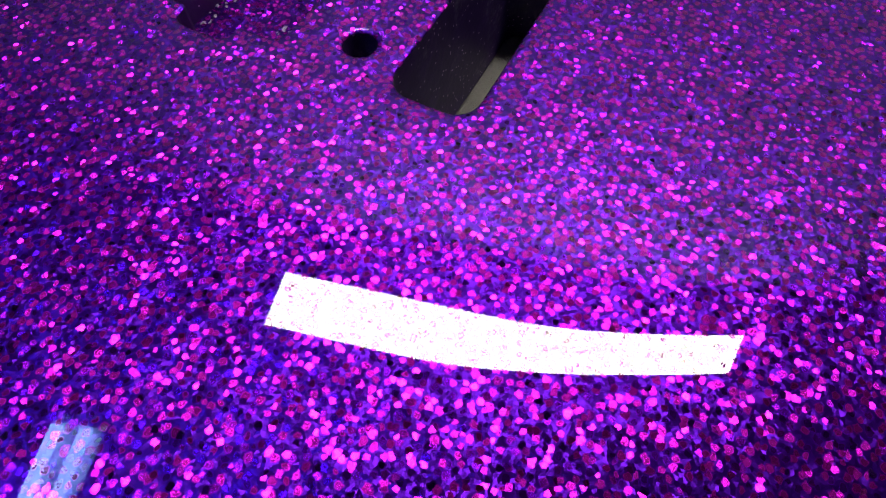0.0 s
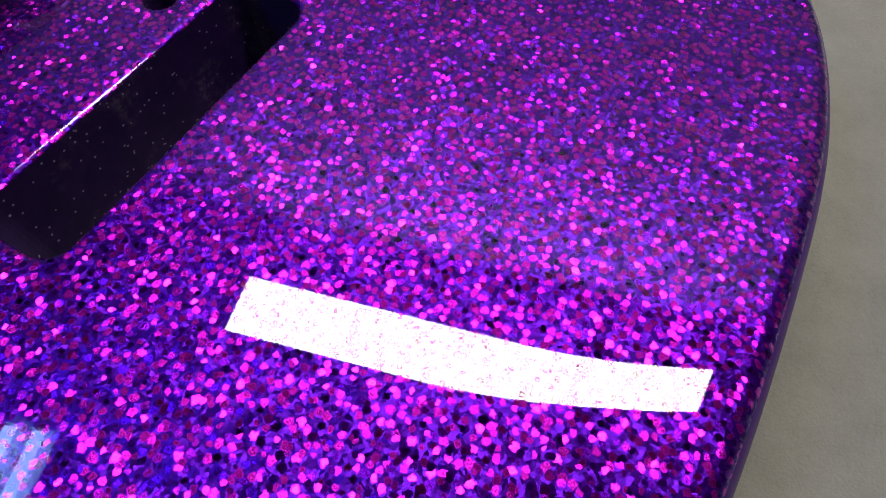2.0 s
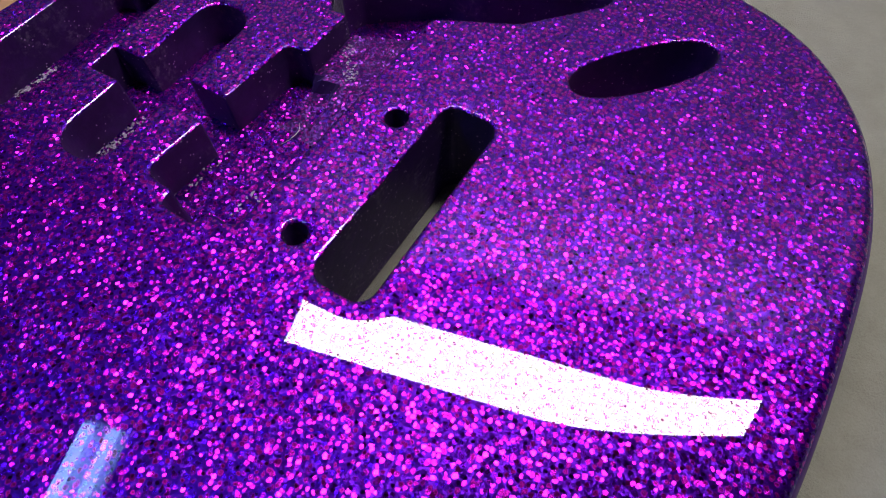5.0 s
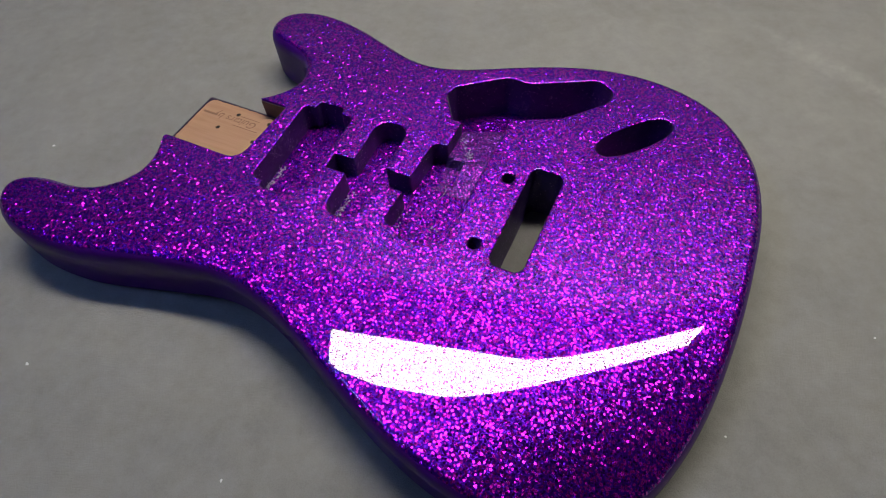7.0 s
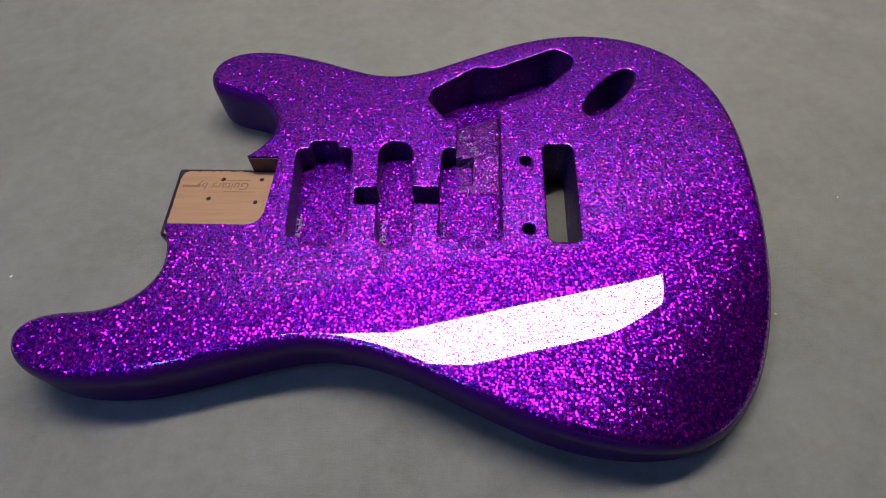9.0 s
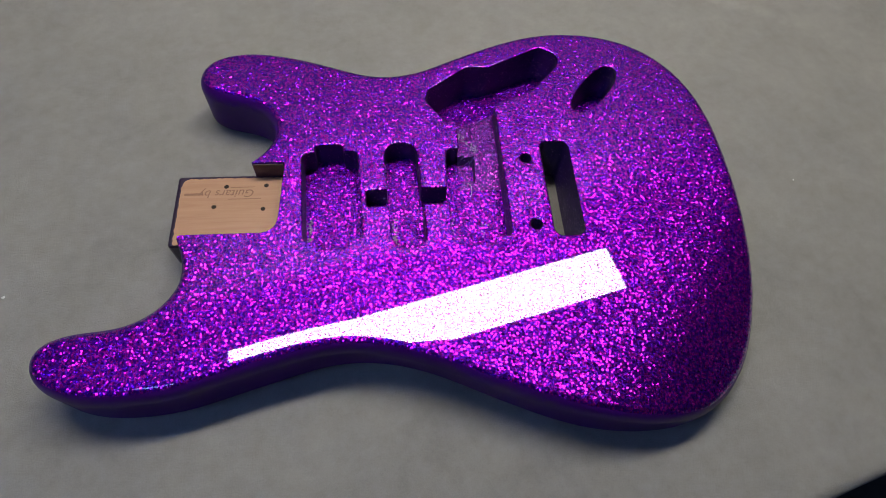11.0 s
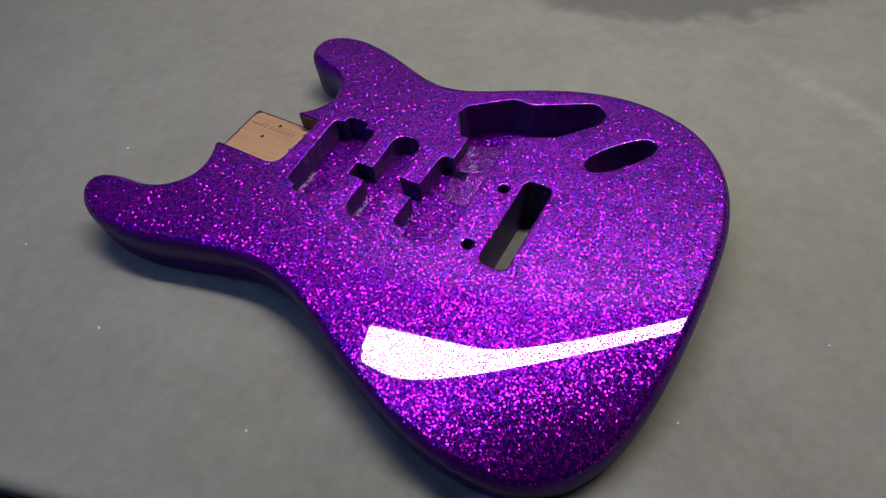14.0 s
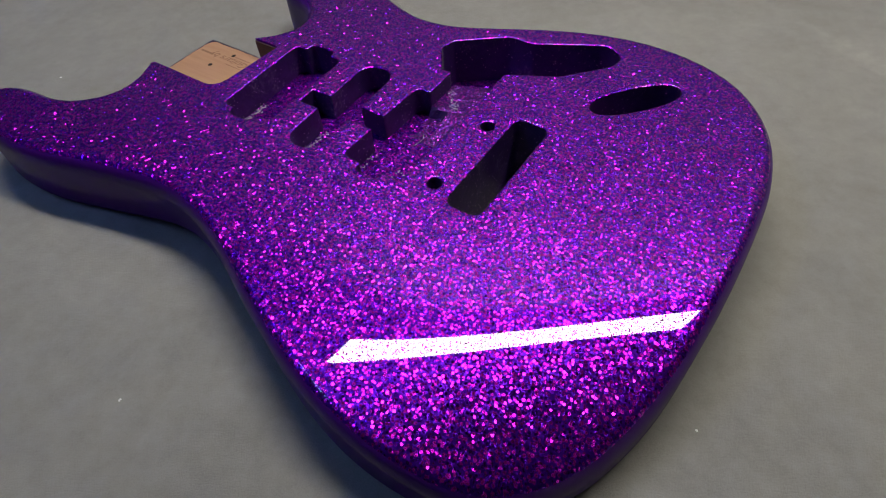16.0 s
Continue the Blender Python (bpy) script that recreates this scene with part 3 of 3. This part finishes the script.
# screw holes: flat dark discs painted as the bores' shade, with a slightly raised lip
for x, y in ((-217, 19.5), (-189, 19.8), (-224, 2.6), (-190, 0.0)):
    bm = bmesh.new()
    bmesh.ops.create_circle(bm, cap_ends=True, segments=14, radius=0.00125)
    bmesh.ops.create_cone(bm, cap_ends=False, segments=14, radius1=0.0017, radius2=0.00125, depth=0.0003)
    part("screw_hole", bm, BORE_SHADE, tongue, "dark drilled screw hole", False, pose(x * 0.001, y * 0.001, 0.02935))
# pencil writing, upside down to the bench; the maker's name stays a bar
words = bpy.data.curves.new("pencil_writing", "FONT")
words.body, words.size, words.shear = "Guitars by", 0.0092, 0.25
made = new("pencil_writing", words)
flat_words = bpy.data.meshes.new_from_object(made)
bpy.data.objects.remove(made)
bm = bmesh.new()
bm.from_mesh(flat_words)
part("pencil_writing", bm, PENCIL, tongue, "faint pencil words", False, pose(-0.1965, 0.0165, 0.02925, 0, 0, 180))
part("pencil_name_bar", box(-0.2455, -0.2455 + 0.0125, 0.0125, 0.0143, 0.0292, 0.02926), PENCIL, tongue, "faint pencil bar")
for x0, x1, y in ((-0.214, -0.197, 0.0185), (-0.215, -0.192, 0.0085)):
    part("pencil_line", box(x0, x1, y, y + 0.0005, 0.0292, 0.02925), PENCIL, tongue, "faint pencil line")
# raw cut face of the treble lip beside the pocket
part("pocket_lip", box(-0.1962, -0.1752, 0.0276, 0.0282, 0.0290, 0.0435), LIP_WOOD, guitar, "brown stained lip face")

# ---- setting: the bench, the wall behind it and the lamp share one direction ----
def oriented(x, y, z, degrees):
    return pose(x, y, z, 0, 0, degrees)


ROOM = oriented(0.0055, 0.287, 0.0, 14.9)
WEST, EAST, SOUTH, NORTH, LOW = -2.0, 2.0, -2.2, 0.205, -0.92


def slab(name, x0, x1, y0, y1, z0, z1, mat, label, category):
    ob = tagged(part(name, box(x0, x1, y0, y1, z0, z1), mat, None), label, category, kind="structure")
    ob.matrix_basis = ROOM
    return ob


slab("floor", WEST, EAST, SOUTH, NORTH, LOW - 0.08, LOW, FLOOR_PAINT, "dark concrete workshop floor", "floor")
slab("ceiling", WEST, EAST, SOUTH, NORTH, CEILING, CEILING + 0.1, CEIL_PAINT, "dark grey painted workshop ceiling", "ceiling")
slab("wall_north", WEST - 0.1, EAST + 0.1, NORTH, NORTH + 0.1, LOW - 0.08, CEILING + 0.1, BACK_WALL, "grey painted wall behind the workbench", "wall")
slab("wall_south", WEST - 0.1, EAST + 0.1, SOUTH - 0.1, SOUTH, LOW - 0.08, CEILING + 0.1, WALL_PAINT, "dull grey painted wall", "wall")
slab("wall_west", WEST - 0.1, WEST, SOUTH, NORTH, LOW - 0.08, CEILING + 0.1, WALL_PAINT, "dull grey painted wall", "wall")
slab("wall_east", EAST, EAST + 0.1, SOUTH, NORTH, LOW - 0.08, CEILING + 0.1, WALL_PAINT, "dull grey painted wall", "wall")

bench = tagged(new("workbench"), "workbench with a dark navy top under a grey felt cover", "workbench")
bench.matrix_basis = ROOM
part("bench_top", box(-1.05, 0.95, -0.5155, NORTH - 0.004, -0.05, -0.008, 0.006), NAVY, bench, "dark navy bench top")
for x in (-1.0, 0.82):
    for y in (-0.48, 0.10):
        part("leg", box(x, x + 0.08, y, y + 0.08, LOW, -0.0505, 0.003), BENCH_WOOD, bench)


def make_cover():
    """Felt sheet: thin, slightly wavy, rolling down over the bench's front edge."""
    bm = bmesh.new()
    nx, ny = 150, 90
    rows = []
    profile = []
    for k in range(7):
        profile.append((-0.5270, -0.075 + 0.011 * k, 0))
    for k in range(1, 7):
        a = radians(90 * k / 6)
        profile.append((-0.5170 - 0.010 * math.cos(a), -0.010 + 0.0092 * math.sin(a), 0))
    for k in range(1, ny + 1):
        profile.append((-0.5170 + (NORTH - 0.006 + 0.5170) * k / ny, -0.0008, 1))
    for py, pz, top in profile:
        row = []
        for i in range(nx + 1):
            x = -1.02 + 1.94 * i / nx
            y = py + 0.0022 * math.sin(x * 17) * (0.3 if top else 1)
            at = ROOM @ Vector((x, y, 0))
            far = max(0.0, abs(at.x + 0.08) - 0.30) + max(0.0, at.y - 0.22) + max(0.0, -0.2 - at.y)
            z = pz + top * ((0.0006 + 0.003 * min(1.0, far * 6)) * noise.noise((x * 4.0, y * 4.0, 1.7)) - 0.0004)
            row.append(bm.verts.new((x, y, z)))
        rows.append(row)
    for a, b in zip(rows, rows[1:]):
        for i in range(nx):
            bm.faces.new((a[i], a[i + 1], b[i + 1], b[i]))
    rim = rows[0] + [r[-1] for r in rows[1:]] + rows[-1][-2::-1] + [r[0] for r in rows[-2:0:-1]]
    low = [bm.verts.new((v.co.x, v.co.y + (0.002 if v.co.z < -0.02 else 0), v.co.z - 0.002)) for v in rim]
    for i in range(len(rim)):
        k = (i + 1) % len(rim)
        bm.faces.new((rim[k], rim[i], low[i], low[k]))
    ob = tagged(part("felt_cover", bm, FELT, None, smooth=True), "grey felt sheet spread over the workbench, slightly worn", "felt cover")
    ob.matrix_basis = ROOM
    return ob


make_cover()


# ---- lamps ----
lamp = tagged(new("ceiling_light"), "long white batten ceiling light with a glowing diffuser", "ceiling light")
lamp.matrix_basis = oriented(0.0045, 0.2882, CEILING, 14.4)
part("housing", box(-0.494, 0.494, -0.045, 0.045, -0.055, -0.001, 0.004), ENAMEL, lamp, "white enamelled steel housing")
part("diffuser", box(-0.495, 0.495, -0.061, 0.061, -0.062, -0.0555, 0.001), PANEL, lamp, "glowing frosted diffuser")
for s in (-1, 1):
    part("side_rail", box(-0.495, 0.495, s * 0.0635 - 0.0022, s * 0.0635 + 0.0022, -0.062, -0.001, 0.001), ENAMEL, lamp, "white side rail")
    part("end_cap", box(s * 0.5005 - 0.005, s * 0.5005 + 0.005, -0.0665, 0.0665, -0.0625, -0.001, 0.002), ENAMEL, lamp, "white end cap")

tubes = tagged(new("tube_light"), "twin-tube ceiling batten with two bare bluish-white tubes", "ceiling light")
tubes.matrix_basis = oriented(-0.657, -0.225, CEILING, -70.5)
part("housing", box(-0.03, 0.63, -0.055, 0.055, -0.035, -0.001, 0.004), ENAMEL, tubes, "white enamelled steel housing")
for y in (-0.0285, 0.0285):
    bm = bmesh.new()
    bmesh.ops.create_cone(bm, cap_ends=True, segments=20, radius1=0.011, radius2=0.011, depth=0.6)
    part("tube", bm, TUBE, tubes, "glowing bluish-white tube", True, pose(0.3, y, -0.056, 0, 90, 0))
    for x in (-0.012, 0.612):
        part("lamp_holder", box(x - 0.008, x + 0.008, y - 0.011, y + 0.011, -0.071, -0.0355, 0.002), ENAMEL, tubes, "white lamp holder")


# ---- small leavings ----
def crumb(name, x, y, z, size, seed, mat, label, category):
    """A small irregular flattened flake of fluff or dried polish."""
    rnd = random.Random(seed)
    bm = bmesh.new()
    bmesh.ops.create_icosphere(bm, subdivisions=3, radius=size)
    for v in bm.verts:
        k = 1 + 0.8 * noise.noise(v.co * (1.6 / size) + Vector((seed, 0, 0))) + 0.5 * noise.noise(v.co * (4.5 / size) + Vector((0, seed, 0)))
        v.co = Vector((v.co.x * k * 1.3, v.co.y * k, v.co.z * 0.2 * k))
    return tagged(part(name, bm, mat, None, "", True, pose(x, y, z + size * 0.1, 0, 0, rnd.uniform(0, 180))), label, category)


for k, (x, y, size) in enumerate(((-0.367, -0.048, 0.0008), (-0.234, -0.197, 0.0008), (-0.36, -0.172, 0.0007), (0.238, 0.033, 0.0005),
                                  (-0.077, -0.202, 0.0006), (0.168, -0.064, 0.0005))):
    crumb("lint_speck", x, y, 0.0, size, k + 1, LINT, "tiny white lint speck on the felt", "lint")


def hair(points, width, label):
    """A stray bristle lying on a surface."""
    line = spline([p[:2] for p in points], 0.0006)
    z = points[0][2]
    bm = bmesh.new()
    rows = []
    for i, (x, y) in enumerate(line):
        q = line[min(i + 1, len(line) - 1)] - line[max(i - 1, 0)]
        q = np.array([-q[1], q[0]]) / max(np.linalg.norm(q), 1e-9) * width
        rows.append([bm.verts.new(c) for c in ((x - q[0], y - q[1], z), (x, y, z + width * 1.4), (x + q[0], y + q[1], z))])
    for a, b in zip(rows, rows[1:]):
        for i in range(3):
            bm.faces.new((a[i], a[(i + 1) % 3], b[(i + 1) % 3], b[i]))
    bmesh.ops.recalc_face_normals(bm, faces=bm.faces)
    return tagged(part("stray_hair", bm, LINT, None), label, "hair")


hair([(-0.0413, 0.0064, 0.0272), (-0.0398, 0.0109, 0.0273), (-0.0399, 0.0160, 0.0274), (-0.0420, 0.0190, 0.0274)], 0.00012,
     "pale stray bristle on the rout's sparkling floor")


def residue(name, places, count, spread, seed):
    """Many tiny flat crumbs of dried polish scattered along a line."""
    rnd = random.Random(seed)
    bm = bmesh.new()
    for _ in range(count):
        x, y, z = rnd.choice(places)
        at = Vector((x + rnd.gauss(0, spread * 0.35), y + rnd.gauss(0, spread), z))
        size = rnd.uniform(0.00018, 0.0006)
        made = bmesh.ops.create_icosphere(bm, subdivisions=1, radius=size)["verts"]
        turn = pose(0, 0, 0, 0, 0, rnd.uniform(0, 180))
        for v in made:
            k = rnd.uniform(0.6, 1.4)
            v.co = turn @ Vector((v.co.x * k * 1.5, v.co.y * k, v.co.z * 0.4)) + at
    return tagged(part(name, bm, RESIDUE, None), "dried pale polish crumbs along the rout's wall", "polish residue", kind="stuff")


residue("polish_residue", ((-0.1568, -0.012, 0.0243), (-0.1572, -0.017, 0.0243), (-0.1578, -0.026, 0.0243)), 90, 0.0035, 3)
residue("polish_residue", ((-0.0975, -0.015, 0.0272), (-0.0980, -0.022, 0.0272), (-0.0972, -0.030, 0.0272)), 80, 0.0035, 5)
residue("polish_residue", ((-0.0575, -0.016, 0.0272), (-0.0570, -0.024, 0.0272), (-0.0350, -0.020, 0.0272)), 34, 0.004, 8)
residue("polish_residue", ((-0.0455, 0.0570, 0.0336), (-0.0430, 0.0540, 0.0336), (-0.0405, 0.0510, 0.0336), (-0.0375, 0.0480, 0.0336), (-0.0345, 0.0450, 0.0334)), 60, 0.0024, 11)
